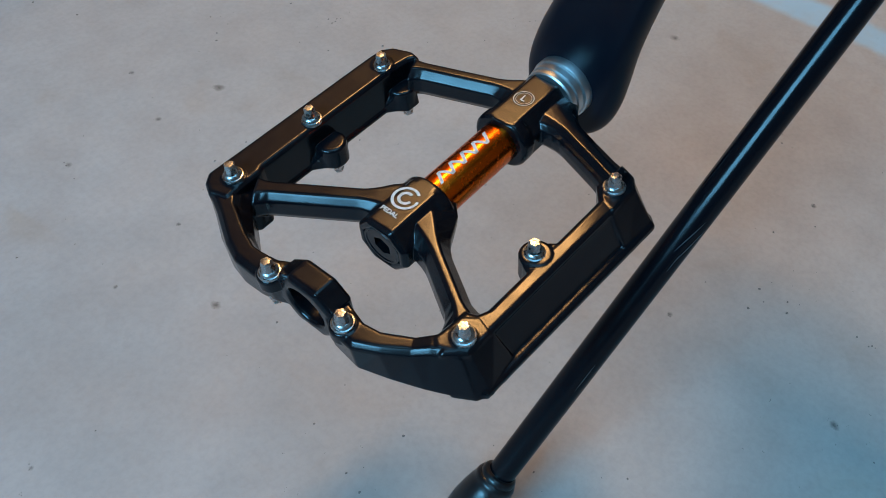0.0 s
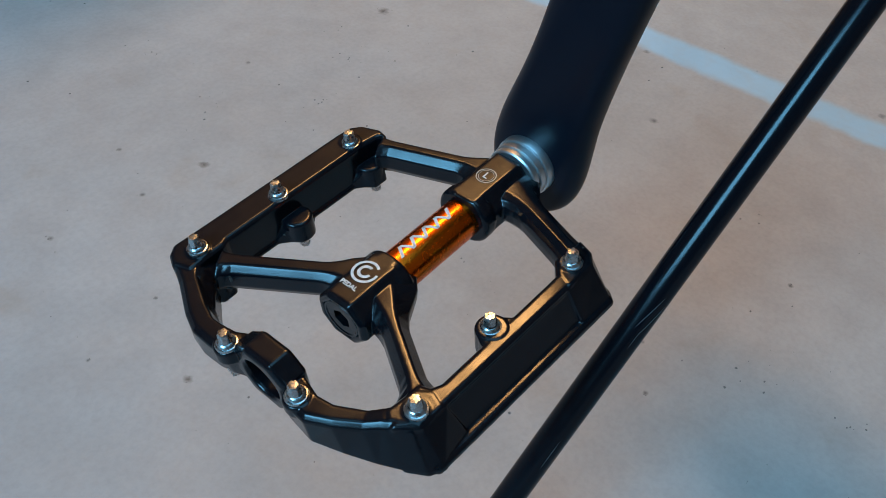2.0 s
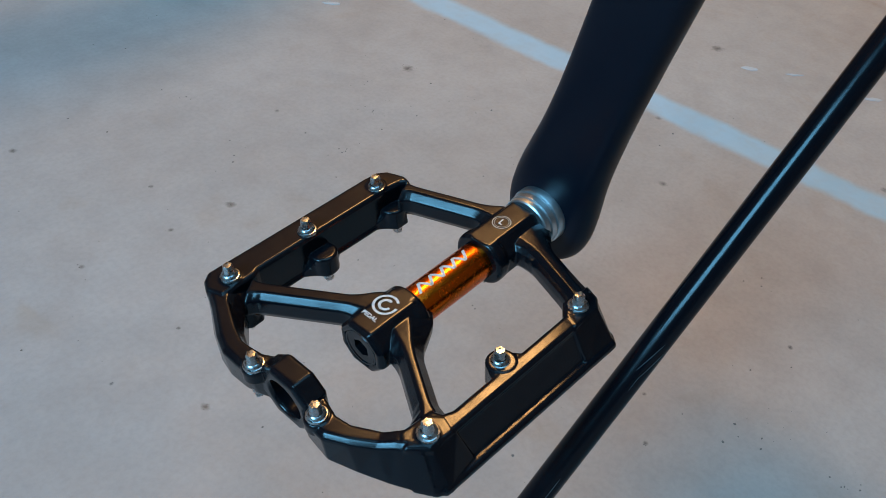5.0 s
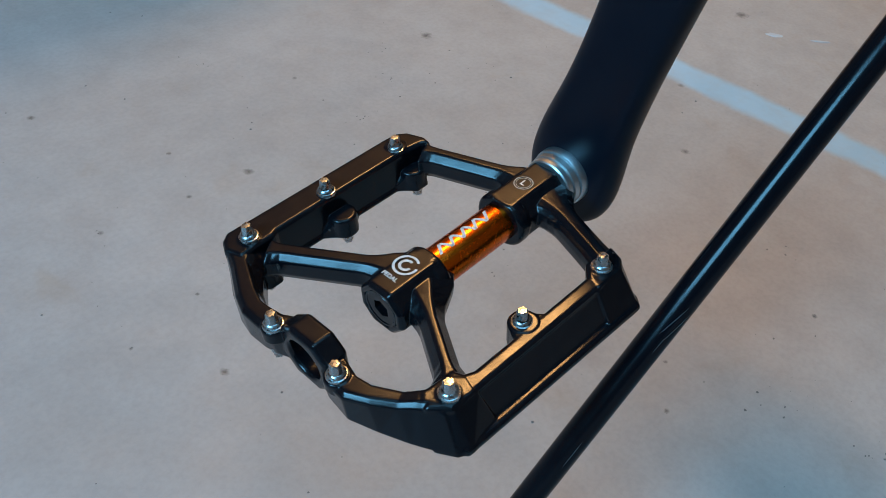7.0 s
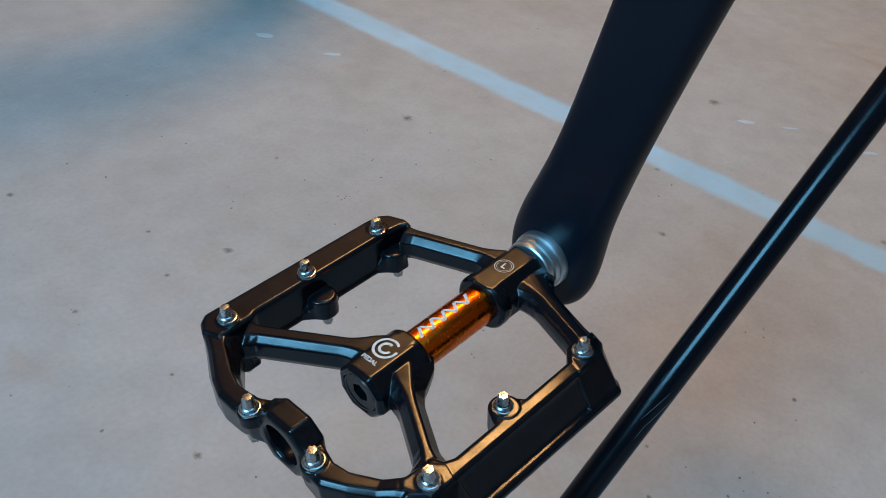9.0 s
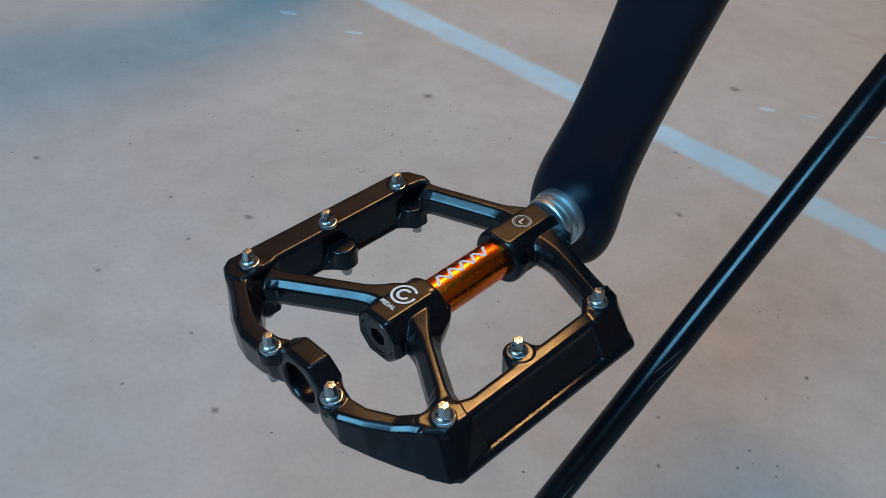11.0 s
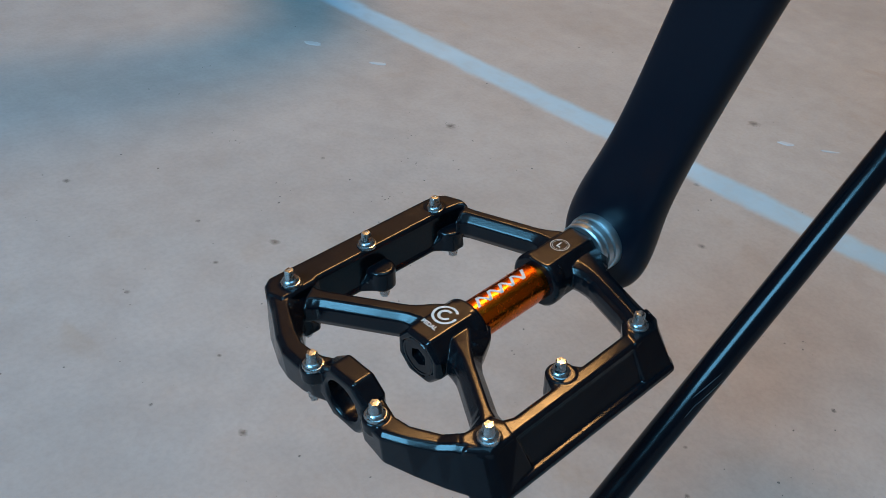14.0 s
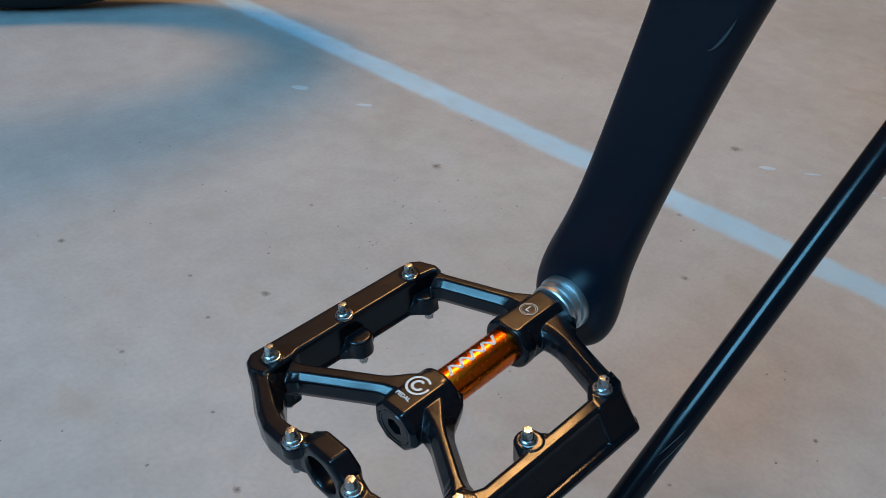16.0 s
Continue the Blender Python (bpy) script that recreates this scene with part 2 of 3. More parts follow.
def prism(bm, outline, z0, z1, inset=0.0):
    """Upright prism over a plan outline, its two rims drawn in by inset for a chamfer."""
    pts = [Vector((x, y, 0)) for x, y in outline]
    n = len(pts)
    area = sum(pts[k].x * pts[(k + 1) % n].y - pts[(k + 1) % n].x * pts[k].y for k in range(n))
    if area < 0:
        pts.reverse()

    def drawn(d):
        out = []
        for k in range(n):
            a = (pts[k] - pts[k - 1]).normalized()
            c = (pts[(k + 1) % n] - pts[k]).normalized()
            na, nc = Vector((-a.y, a.x, 0)), Vector((-c.y, c.x, 0))
            s = na + nc
            out.append(pts[k] + s * (d / max(0.35, s.dot(na))))
        return out
    if inset:
        levels = [(z0, inset), (z0 + inset, 0), (z1 - inset, 0), (z1, inset)]
    else:
        levels = [(z0, 0), (z1, 0)]
    loft(bm, [[p + Vector((0, 0, z)) for p in drawn(d)] for z, d in levels])


def along(a, c):
    """Pose at a whose z axis points to c."""
    a, c = Vector(a), Vector(c)
    return Matrix.Translation(a) @ (c - a).to_track_quat("Z", "Y").to_matrix().to_4x4()


def strut(bm, root, tip, profile, stations):
    """Cast arm from root to tip in plan: profile of (sideways, height) pairs, widened by the factor at each (fraction, factor)."""
    root, tip = Vector((*root, 0)), Vector((*tip, 0))
    side = (tip - root).normalized().cross(Vector((0, 0, 1)))
    loft(bm, [[root.lerp(tip, f) + side * (u * k) + Vector((0, 0, z)) for u, z in profile] for f, k in stations])


def rail(bm, stations, z_top, z_low):
    """Cast bar through stations of (outer, crease, inner) plan points: chamfered outer edge, flat top to the crease, then a slope down the inner side."""
    rings = []
    for (ox, oy), (cx, cy), (ix, iy), (lx, ly), *rise in stations:
        z_up = z_top + sum(rise)
        out = Vector((ox, oy, 0))
        c, i, l = Vector((cx, cy, 0)), Vector((ix, iy, 0)), Vector((lx, ly, 0))
        rim = out + (c - out).normalized() * 1.5
        rings.append([p + Vector((0, 0, z)) for p, z in ((l.lerp(i, 0.12), z_low), (l, z_low + 1.0), (out, z_up - 1.4), (rim, z_up), (c, z_up), (i, z_up - 4.2), (i, z_low + 1.0), (i.lerp(l, 0.14), z_low))])
    loft(bm, rings)


# ---------------------------------------------------------------- setting
bm = bmesh.new()
bmesh.ops.create_grid(bm, x_segments=2, y_segments=2, size=0.5, matrix=Matrix.LocRotScale(((X0 + X1) / 2, (Y0 + Y1) / 2, 0), None, (X1 - X0 + 3, Y1 - Y0, 1)))
floor = tagged(mesh_object("floor", bm, CONCRETE, False), "worn grey trowelled concrete garage floor with stains", "floor", kind="structure")

bm = bmesh.new()
bmesh.ops.create_grid(bm, x_segments=1, y_segments=40, size=0.5, matrix=Matrix.Diagonal((0.05, 4.4, 1, 1)))
line = tagged(mesh_object("painted_line", bm, PAINT, False), "worn light blue painted line on concrete floor", "floor marking", kind="structure")
line.location = (0.4165 - 0.079 * 0.6, 0.6, 0.00012)
line.rotation_euler = (0, 0, math.atan(0.079))

T = 0.15
for name, dims in (("wall_east", (X1, X1 + T, Y0, Y1, 0, ROOM_H)), ("wall_north", (X0, X1, Y1, Y1 + T, 0, ROOM_H))):
    bm = bmesh.new()
    box(bm, *dims)
    tagged(mesh_object(name, bm, WALL, False), "plain rendered grey brown garage wall", "wall", kind="structure")
bm = bmesh.new()
box(bm, X0, X1, Y0 - T, Y0, 0, ROOM_H)
tagged(mesh_object("wall_south", bm, WALL, False), "plain rendered grey brown garage wall", "wall", kind="structure")
bm = bmesh.new()
box(bm, X0 - T, X0, Y0, WIN_Y0, 0, ROOM_H)
box(bm, X0 - T, X0, WIN_Y1, Y1, 0, ROOM_H)
box(bm, X0 - T, X0, WIN_Y0, WIN_Y1, WIN_Z1, ROOM_H)
box(bm, X0 - T, X0, WIN_Y0, WIN_Y1, 0, WIN_Z0)
tagged(mesh_object("wall_west", bm, WALL, False), "plain rendered garage wall with a tall window opening", "wall", kind="structure")
# ceiling boards, left open where the added overhead fill sits
bm = bmesh.new()
for x0, x1, y0, y1 in ((X0 - T, FILL_X0, Y0 - T, Y1 + T), (FILL_X1, X1 + T, Y0 - T, Y1 + T), (FILL_X0, FILL_X1, Y0 - T, FILL_Y0), (FILL_X0, FILL_X1, FILL_Y1, Y1 + T)):
    box(bm, x0, x1, y0, y1, ROOM_H, ROOM_H + 0.12)
tagged(mesh_object("ceiling", bm, CEIL, False), "plain dark board garage ceiling with an opening added for fill light", "ceiling", kind="structure")

# ---------------------------------------------------------------- bicycle
MM = 0.001
bicycle = tagged(new("bicycle"), "black bicycle on its kickstand with a flat pedal, parked on concrete", "bicycle")
PEDAL_POSE = Matrix(((0.98917, 0.01030, -0.14642, 0.0), (0.0, 0.99754, 0.07014, 0.0), (0.14678, -0.06938, 0.98673, 0.13726), (0, 0, 0, 1)))
SKEW = Matrix(((1, 0, 0, 0), (-0.03, 1, 0, 0), (0, 0, 1, 0), (0, 0, 0, 1)))   # the cage sits a hair askew on its spindle
SCALE = Matrix.Diagonal((MM, MM, MM, 1))
AXLE_Y, AXLE_Z = -1.8, -11.3
HUB_TOP = 8.5
TOP, LOW = -4.0, -18.6


def to_metres(bm):
    bmesh.ops.transform(bm, matrix=SCALE @ SKEW, verts=bm.verts)
    return bm


def x_axis(x):
    """Pose on the spindle line whose z axis runs along it."""
    return Matrix.Translation((x, AXLE_Y, AXLE_Z)) @ Matrix.Rotation(radians(90), 4, "Y")


def hub_block(bm, x0, x1, bore=0.0):
    """Eight-sided hub with a flat printed top, chamfered at both ends; bore: a round seat in its first end."""
    def ring(x, s):
        pts = ((4.3, HUB_TOP), (8.9, 3.0), (8.9, -3.4), (4.3, -HUB_TOP), (-4.3, -HUB_TOP), (-8.9, -3.4), (-8.9, 3.0), (-4.3, HUB_TOP))
        return [Vector((x, AXLE_Y + y * s, AXLE_Z + z * s)) for y, z in pts]

    def seat(x):
        return [Vector((x, AXLE_Y + bore * math.cos(a), AXLE_Z + bore * math.sin(a))) for a in (1.178 - k * math.pi / 4 for k in range(8))]
    rings = [ring(x0, 0.90), ring(x0 + 1.0, 1), ring(x1 - 1.0, 1), ring(x1, 0.90)]
    loft(bm, ([seat(x0 + 5.5), seat(x0)] if bore else []) + rings)


def flared(bm, low_outline, top_outline, z0, z1, inset):
    """Upright block whose sides run from one plan outline below to another above."""
    mid = [tuple(0.5 * (p + q) for p, q in zip(u, v_)) for u, v_ in zip(low_outline, top_outline)]
    cx = sum(p[0] for p in mid) / len(mid)
    cy = sum(p[1] for p in mid) / len(mid)

    def drawn(pts, d, z):
        out = []
        for x, y in pts:
            r = math.hypot(x - cx, y - cy)
            out.append(Vector((x - (x - cx) / r * d, y - (y - cy) / r * d, z)))
        return out
    loft(bm, [drawn(low_outline, inset, z0), drawn(low_outline, 0, z0 + inset), drawn(top_outline, 0, z1 - inset), drawn(top_outline, inset, z1)])


def pedal_cage():
    bm = bmesh.new()
    # front bar: flat top, deep straight inner wall with a thin lip along its foot
    prism(bm, [(-37.4, 50.4), (-34.4, 52.6), (-17, 52.2), (31, 51.3), (36.6, 50.8), (39.8, 48.2), (42.0, 42), (41.2, 38.6), (38.4, 40.2), (33.4, 41.0), (-22.8, 41.9), (-24.6, 41.0), (-37.6, 40.6), (-39.4, 46.5)], LOW + 0.6, TOP, 0.8)
    prism(bm, [(-34, 50), (36, 49), (40, 44), (40, 39.4), (33, 40.2), (-25, 41.2), (-36, 40.0)], LOW - 0.2, LOW + 1.6, 0.5)
    # back bar: narrow top, outer side raked down to a lower lip, recessed between two solid corners
    prism(bm, [(-34, -46.4), (36, -47.6), (39.6, -44.6), (41.4, -39.6), (31, -38.9), (28.4, -42.4), (-20.5, -42.0), (-23.6, -40.6), (-24.8, -37.6), (-34, -37), (-38.5, -41)], -9, TOP, 0.7)
    prism(bm, [(-35.2, -53.2), (37, -54.9), (39.5, -52), (42.5, -40), (30, -41.2), (-22, -41.4), (-34, -37), (-40, -46)], LOW + 0.2, -15.4, 0.8)
    flared(bm, [(-27, -50.9), (28, -52.1), (28, -42.4), (-27, -41.6)], [(-27, -46.2), (28, -47.2), (28, -42.4), (-27, -41.6)], -16, -5.0, 0.3)
    flared(bm, [(-40.8, -46.0), (-37.6, -51.6), (-33.8, -53.6), (-22.5, -52.2), (-22.5, -42.0), (-28, -37.0), (-37.0, -37.0)],
           [(-38.0, -38.2), (-35.4, -44.8), (-33.2, -46.6), (-25.0, -46.8), (-23.4, -41.6), (-26.5, -37.2), (-36.2, -36.2)], LOW + 0.3, TOP + 0.15, 1.2)
    flared(bm, [(24.6, -54.2), (37.0, -54.8), (40.5, -50), (42.8, -40.5), (31, -39.4), (24, -42.4)], [(24.6, -47.6), (35.8, -47.8), (38.8, -45), (41.0, -39.8), (31, -38.4), (26.5, -42.2)], LOW + 0.2, TOP + 0.1, 1.0)
    # outer end bar on both sides of the tool hole, a step lower than the corners
    rail(bm, [((-38.2, 48.4), (-31, 45), (-27, 41), (-39.0, 48.6)), ((-42.0, 40.0), (-37.4, 38.6), (-33.6, 36.6), (-43.6, 40.6)), ((-47.8, 29.4), (-42.6, 27.6), (-40.6, 27.0), (-48.2, 29.6)),
              ((-50.2, 23.0), (-44.6, 21.6), (-43.4, 21.2), (-49.6, 23.0)), ((-50.4, 16.6), (-44.2, 16.6), (-43.4, 16.4), (-49.4, 16.0)), ((-50.2, 11.0), (-43.5, 12.6), (-42.8, 12.6), (-48.4, 11.4)),
              ((-47.2, 6.6), (-41.0, 8.2), (-40.6, 8.2), (-46.4, 6.0))], -4.6, LOW + 0.6)
    rail(bm, [((-46.8, -8.4), (-40.8, -10.4), (-40.4, -10.4), (-46.4, -8.0)), ((-49.8, -13.4), (-42.4, -15.6), (-42.0, -15.6), (-48.6, -12.4)), ((-50.2, -21.4), (-43.4, -19.2), (-42.9, -19.2), (-49.8, -21.8)),
              ((-46.8, -28.2), (-42.6, -24.7), (-42.1, -24.6), (-46.9, -31.0)), ((-42.6, -34.6), (-38.2, -32.7), (-37.8, -32.5), (-43.6, -39.8)), ((-39.6, -38.6), (-35.4, -36.0), (-35.0, -35.8), (-41.2, -45.0), 1.0), ((-35.6, -45.4), (-30.0, -40.0), (-29.6, -40.0), (-37.6, -51.2), 1.1)], -5.1, LOW + 1.3)
    # bosses for the inset pins, those under the front bar running out into it at their feet
    for x, y, z0, z1, r in ((0.9, -40.2, -13, -3.8, 4.5), (0.8, 39.1, LOW, -10.9, 4.6), (33.4, 39.6, LOW, -11.2, 4.5), (-31.2, 39.4, LOW, -10.5, 4.3)):
        lathe(bm, [(r - 0.4, z0), (r, z0 + 0.6), (r, z1 - 0.4), (r - 0.4, z1)], Matrix.Translation((x, y, 0)), 24)
        if y > 0:
            flared(bm, [(x - 9, 42), (x - 5.0, 38.4), (x - 2.4, 35.0), (x + 2.4, 35.0), (x + 5.0, 38.4), (x + 9, 42)], [(x - 4.6, 42), (x - 4.2, 38.6), (x - 2.4, 35.6), (x + 2.4, 35.6), (x + 4.2, 38.6), (x + 4.6, 42)], LOW - 0.1, -12.5, 0.5)
    prism(bm, [(-5.5, -43), (-3.8, -39.6), (5.4, -39.6), (8.0, -43)], -13, TOP - 0.2, 0.6)
    for x, y, z in ((31.4, 45.1, TOP), (-31.0, 45.1, TOP), (-31.0, -42.4, TOP), (32.6, -42.9, TOP), (-47.4, 11.3, -4.7), (-46.7, -15.6, -5.1)):
        lathe(bm, [(3.8, -9), (3.8, z - 0.1), (3.4, z + 0.3)], Matrix.Translation((x, y, 0)), 24)
    # hubs with their round end flanges
    hub_block(bm, -19.2, 0.5, 7.3)
    lathe(bm, [(8.4, -2.2), (9.2, -1.4), (9.2, 1.8), (8.6, 2.6)], x_axis(-0.4), 40)
    hub_block(bm, 34.0, 56.5)
    lathe(bm, [(8.8, -1.6), (9.6, -0.8), (9.6, 2.2), (8.4, 4.4)], x_axis(34.6), 40)
    for v_ in bm.verts:     # the printed flats run on over the flanges
        if -4 < v_.co.x < 40 and abs(v_.co.y - AXLE_Y) < 10.5:
            v_.co.z = min(max(v_.co.z, AXLE_Z - HUB_TOP), AXLE_Z + HUB_TOP)
    # four arms: flat narrow top, a facing slope on the outer side, undercut foot
    slim = ((0.0, 2.5), (0.10, 2.1), (0.16, 1.6), (0.22, 1.22), (0.27, 1.04), (0.31, 1.0), (0.90, 1.0), (0.96, 1.2), (1.0, 1.5))
    strut(bm, (-5.6, 1.0), (-29.2, 38.2), [(-u, z) for u, z in ((1.5, -4.7), (3.5, -6.9), (3.5, -12.0), (2.4, -14.4), (1.2, -15.6), (-1.0, -15.6), (-2.1, -14.2), (-2.7, -7.0), (-2.6, -6.0), (-2.1, -4.7))], slim)
    strut(bm, (51.4, 1.0), (38.4, 38.0), [(-u, z) for u, z in ((1.3, -4.7), (3.9, -7.1), (3.7, -12.0), (2.2, -14.6), (1.0, -15.6), (-1.0, -15.6), (-1.7, -14.2), (-1.9, -7.0), (-1.8, -6.0), (-1.4, -4.7))], slim)
    broad = ((0.0, 3.0), (0.12, 2.7), (0.22, 2.05), (0.30, 1.5), (0.38, 1.16), (0.46, 1.0), (0.86, 1.0))
    back = ((1.0, -4.7), (3.2, -8.6), (3.5, -13.0), (2.6, -16.0), (-2.4, -16.0), (-3.5, -13.0), (-3.7, -9.0), (-1.1, -4.7))
    strut(bm, (-5.0, -3.0), (-26.4, -38.4), back, broad + ((0.93, 1.25), (1.0, 1.9)))
    strut(bm, (51.6, -2.0), (38.4, -40.0), ((1.6, -5.5), (3.2, -6.2), (4.2, -8.0), (4.4, -10.0), (4.2, -13.0), (2.6, -16.0), (-2.4, -16.0), (-3.8, -13.0), (-4.2, -10.0), (-3.7, -7.9), (-2.6, -6.2), (-1.0, -5.5)), broad + ((1.0, 1.1),))
    return to_metres(bm)


def ring_lug():
    """The eight-sided arch of the end bar that leaves a round hole for a key to reach the spindle."""
    bm = bmesh.new()
    n = 48
    cy, cz = -1.4, -9.8
    corners = [Vector(p) for p in ((11.0, -4.0), (10.2, 5.8), (4.4, 10.4), (-5.4, 10.4), (-10.4, 5.8), (-10.6, -4.0), (-5.4, -9.8), (5.4, -9.8))]

    def outer(x, d):
        out = []
        for k in range(n):
            f = k / n * 8
            p = corners[int(f)].lerp(corners[(int(f) + 1) % 8], f % 1)
            p = p * (1 - d / p.length)
            out.append(Vector((x, cy + p.x, cz + p.y)))
        return out

    def hole(x, r):
        turn = math.atan2(corners[0].y, corners[0].x)
        return [Vector((x, cy + r * math.cos(turn + 2 * math.pi * k / n), cz + r * math.sin(turn + 2 * math.pi * k / n))) for k in range(n)]
    rings = [outer(-47.6, 1.1), outer(-46.6, 0.0), outer(-40.6, 0.0), outer(-39.9, 0.8), hole(-39.9, 7.3), hole(-40.7, 6.9), hole(-46.8, 6.9), hole(-47.6, 7.3)]
    made = [[bm.verts.new(p) for p in ring] for ring in rings]
    for i in range(len(made)):
        a, c = made[i], made[(i + 1) % len(made)]
        for k in range(n):
            bm.faces.new((a[k], a[(k + 1) % n], c[(k + 1) % n], c[k]))
    return to_metres(bm)


bm = pedal_cage()
lug = bpy.data.meshes.new("lug")
tmp = ring_lug()
tmp.to_mesh(lug)
tmp.free()
bm.from_mesh(lug)
bpy.data.meshes.remove(lug)
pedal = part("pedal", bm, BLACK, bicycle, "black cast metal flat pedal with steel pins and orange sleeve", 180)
pedal.matrix_basis = PEDAL_POSE
rm = pedal.modifiers.new("melt", "REMESH")
rm.mode, rm.voxel_size, rm.use_smooth_shade = "VOXEL", 0.00033, True
grow = pedal.modifiers.new("coat", "DISPLACE")
grow.strength, grow.mid_level = 0.0003, 0.0
sm = pedal.modifiers.new("soften", "SMOOTH")
sm.factor, sm.iterations = 0.5, 3

# sleeve over the spindle
bm = bmesh.new()
lathe(bm, [(6.6, -0.5), (6.7, 0.2), (6.7, 34.0), (6.6, 34.5)], x_axis(0.5), 64)
sleeve = part("axle_sleeve", to_metres(bm), ORANGE, pedal, "shiny orange anodised aluminium sleeve")

# end cap with its hexagon socket
bm = bmesh.new()
m = x_axis(-19.0) @ Matrix.Rotation(math.pi, 4, "X")
hexagon = [[m @ Vector((r * math.cos(2 * math.pi * (k // 4 * 4 + (k % 4)) / 24) * s, r * math.sin(2 * math.pi * k / 24) * s, h)) for k in range(24)] for r, s, h in ((6.9, 1, -2.0), (6.9, 1, 0.0), (6.6, 1, 0.35), (6.0, 1, 0.35), (5.7, 1, 0.1), (3.9, 1, 0.1))]


def hex_ring(r, h):
    out = []
    for k in range(24):
        a = 2 * math.pi * k / 24
        s = math.cos(math.pi / 6) / math.cos((a % (math.pi / 3)) - math.pi / 6)
        out.append(m @ Vector((r * s * math.cos(a), r * s * math.sin(a), h)))
    return out


loft(bm, hexagon + [hex_ring(3.3, 0.0), hex_ring(3.3, -5.0)])
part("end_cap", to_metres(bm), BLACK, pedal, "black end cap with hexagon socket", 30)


# grip pins, each with its locking ring
def pin_mesh(bm, h):
    """Fluted grub screw with a knurled crown."""
    n = 24
    rings = []
    for r, z in ((2.1, -2.0), (2.1, 1.6), (1.95, h - 2.3), (1.8, h - 1.9), (1.72, h - 0.45), (1.4, h), (0.6, h + 0.05), (0.5, h - 0.1)):
        flute = 0.2 if z > h - 2.0 and r > 1 else 0.0
        rings.append([Vector(((r - flute * (k % 4 < 2)) * math.cos(2 * math.pi * k / n), (r - flute * (k % 4 < 2)) * math.sin(2 * math.pi * k / n), z)) for k in range(n)])
    loft(bm, rings)


def ring_mesh(bm):
    n = 28
    loft(bm, [[Vector((r * math.cos(2 * math.pi * k / n), r * math.sin(2 * math.pi * k / n), z)) for k in range(n)] for r, z in ((3.3, -0.4), (3.35, 0.35), (3.15, 0.7), (2.75, 0.8), (2.75, 1.15), (2.55, 1.45), (2.05, 1.95), (1.8, 2.0), (1.7, 1.0))])


bm = bmesh.new()
pin_mesh(bm, 5.1)
bmesh.ops.transform(bm, matrix=SCALE, verts=bm.verts)
pin0 = part("pin", bm, STEEL, pedal, "zinc plated steel grip pin", 40)
bm = bmesh.new()
ring_mesh(bm)
bmesh.ops.transform(bm, matrix=SCALE, verts=bm.verts)
ring0 = part("lock_ring", bm, STEEL, pedal, "zinc plated locking ring", 40)
TOP_PINS = [(31.0, 44.7, -4.2), (-0.4, 44.4, -3.6), (-31.0, 45.1, -3.2), (-47.6, 11.1, -4.2), (-46.7, -15.6, -4.6), (-31.0, -42.5, -3.2), (0.8, -39.6, -4.2), (32.6, -42.8, -3.8)]
LOW_PINS = [(0.3, 37.3, -17.2), (33.2, 37.6, -17.2), (-31.3, 39.0, -17.2), (-47.2, 13.4, -15.4)]
first = True
for places, flip in ((TOP_PINS, 0), (LOW_PINS, 180)):
    for k, (x, y, z) in enumerate(places):
        at = Matrix.Translation(Vector((x, y - 0.03 * x, z)) * MM) @ Matrix.Rotation(radians(flip), 4, "X") @ Matrix.Rotation(0.7 * k, 4, "Z")
        for master in (pin0, ring0):
            if flip and master is ring0:
                continue
            ob = master if first else master.copy()
            if not first:
                scene.collection.objects.link(ob)
            ob.matrix_basis = at
        first = False

# spindle collar, ringed by fine grooves, between hub and crank
bm = bmesh.new()
lathe(bm, [(9.2, -0.5), (9.6, 0.0), (9.6, 1.6), (9.1, 1.8), (9.1, 2.2), (9.9, 2.4), (10.1, 4.2), (9.5, 4.4), (9.5, 4.9), (10.4, 5.1), (10.6, 5.6), (10.6, 9.0)], x_axis(56.2) @ Matrix.Translation((-1.4, -1.0, 0)), 96)
part("spindle_collar", to_metres(bm), TURNED_STEEL, pedal, "grooved bare steel spindle collar", 30)


# printed marks
def flat_ring(bm, cx, cy, r0, r1, a0, a1, n, z):
    inner = [bm.verts.new((cx + r0 * math.cos(a0 + (a1 - a0) * k / n), cy + r0 * math.sin(a0 + (a1 - a0) * k / n), z)) for k in range(n + 1)]
    outer = [bm.verts.new((cx + r1 * math.cos(a0 + (a1 - a0) * k / n), cy + r1 * math.sin(a0 + (a1 - a0) * k / n), z)) for k in range(n + 1)]
    for k in range(n):
        bm.faces.new((inner[k], outer[k], outer[k + 1], inner[k + 1]))


MARK_Z = AXLE_Z + HUB_TOP + 0.42
bm = bmesh.new()
flat_ring(bm, -6.9, -0.7, 3.35, 4.2, radians(-40), radians(284), 48, MARK_Z)
flat_ring(bm, -6.9, -0.7, 1.45, 2.4, radians(-22), radians(262), 36, MARK_Z)
part("round_mark", to_metres(bm), PRINT, pedal, "grey white printed double ring mark")
bm = bmesh.new()
flat_ring(bm, 44.9, -1.5, 2.95, 3.25, 0, 2 * math.pi, 48, MARK_Z)
flat_ring(bm, 44.9, -1.5, 2.35, 2.5, 0, 2 * math.pi, 48, MARK_Z)
part("ring_print", to_metres(bm), PRINT_THIN, pedal, "thin printed circle")


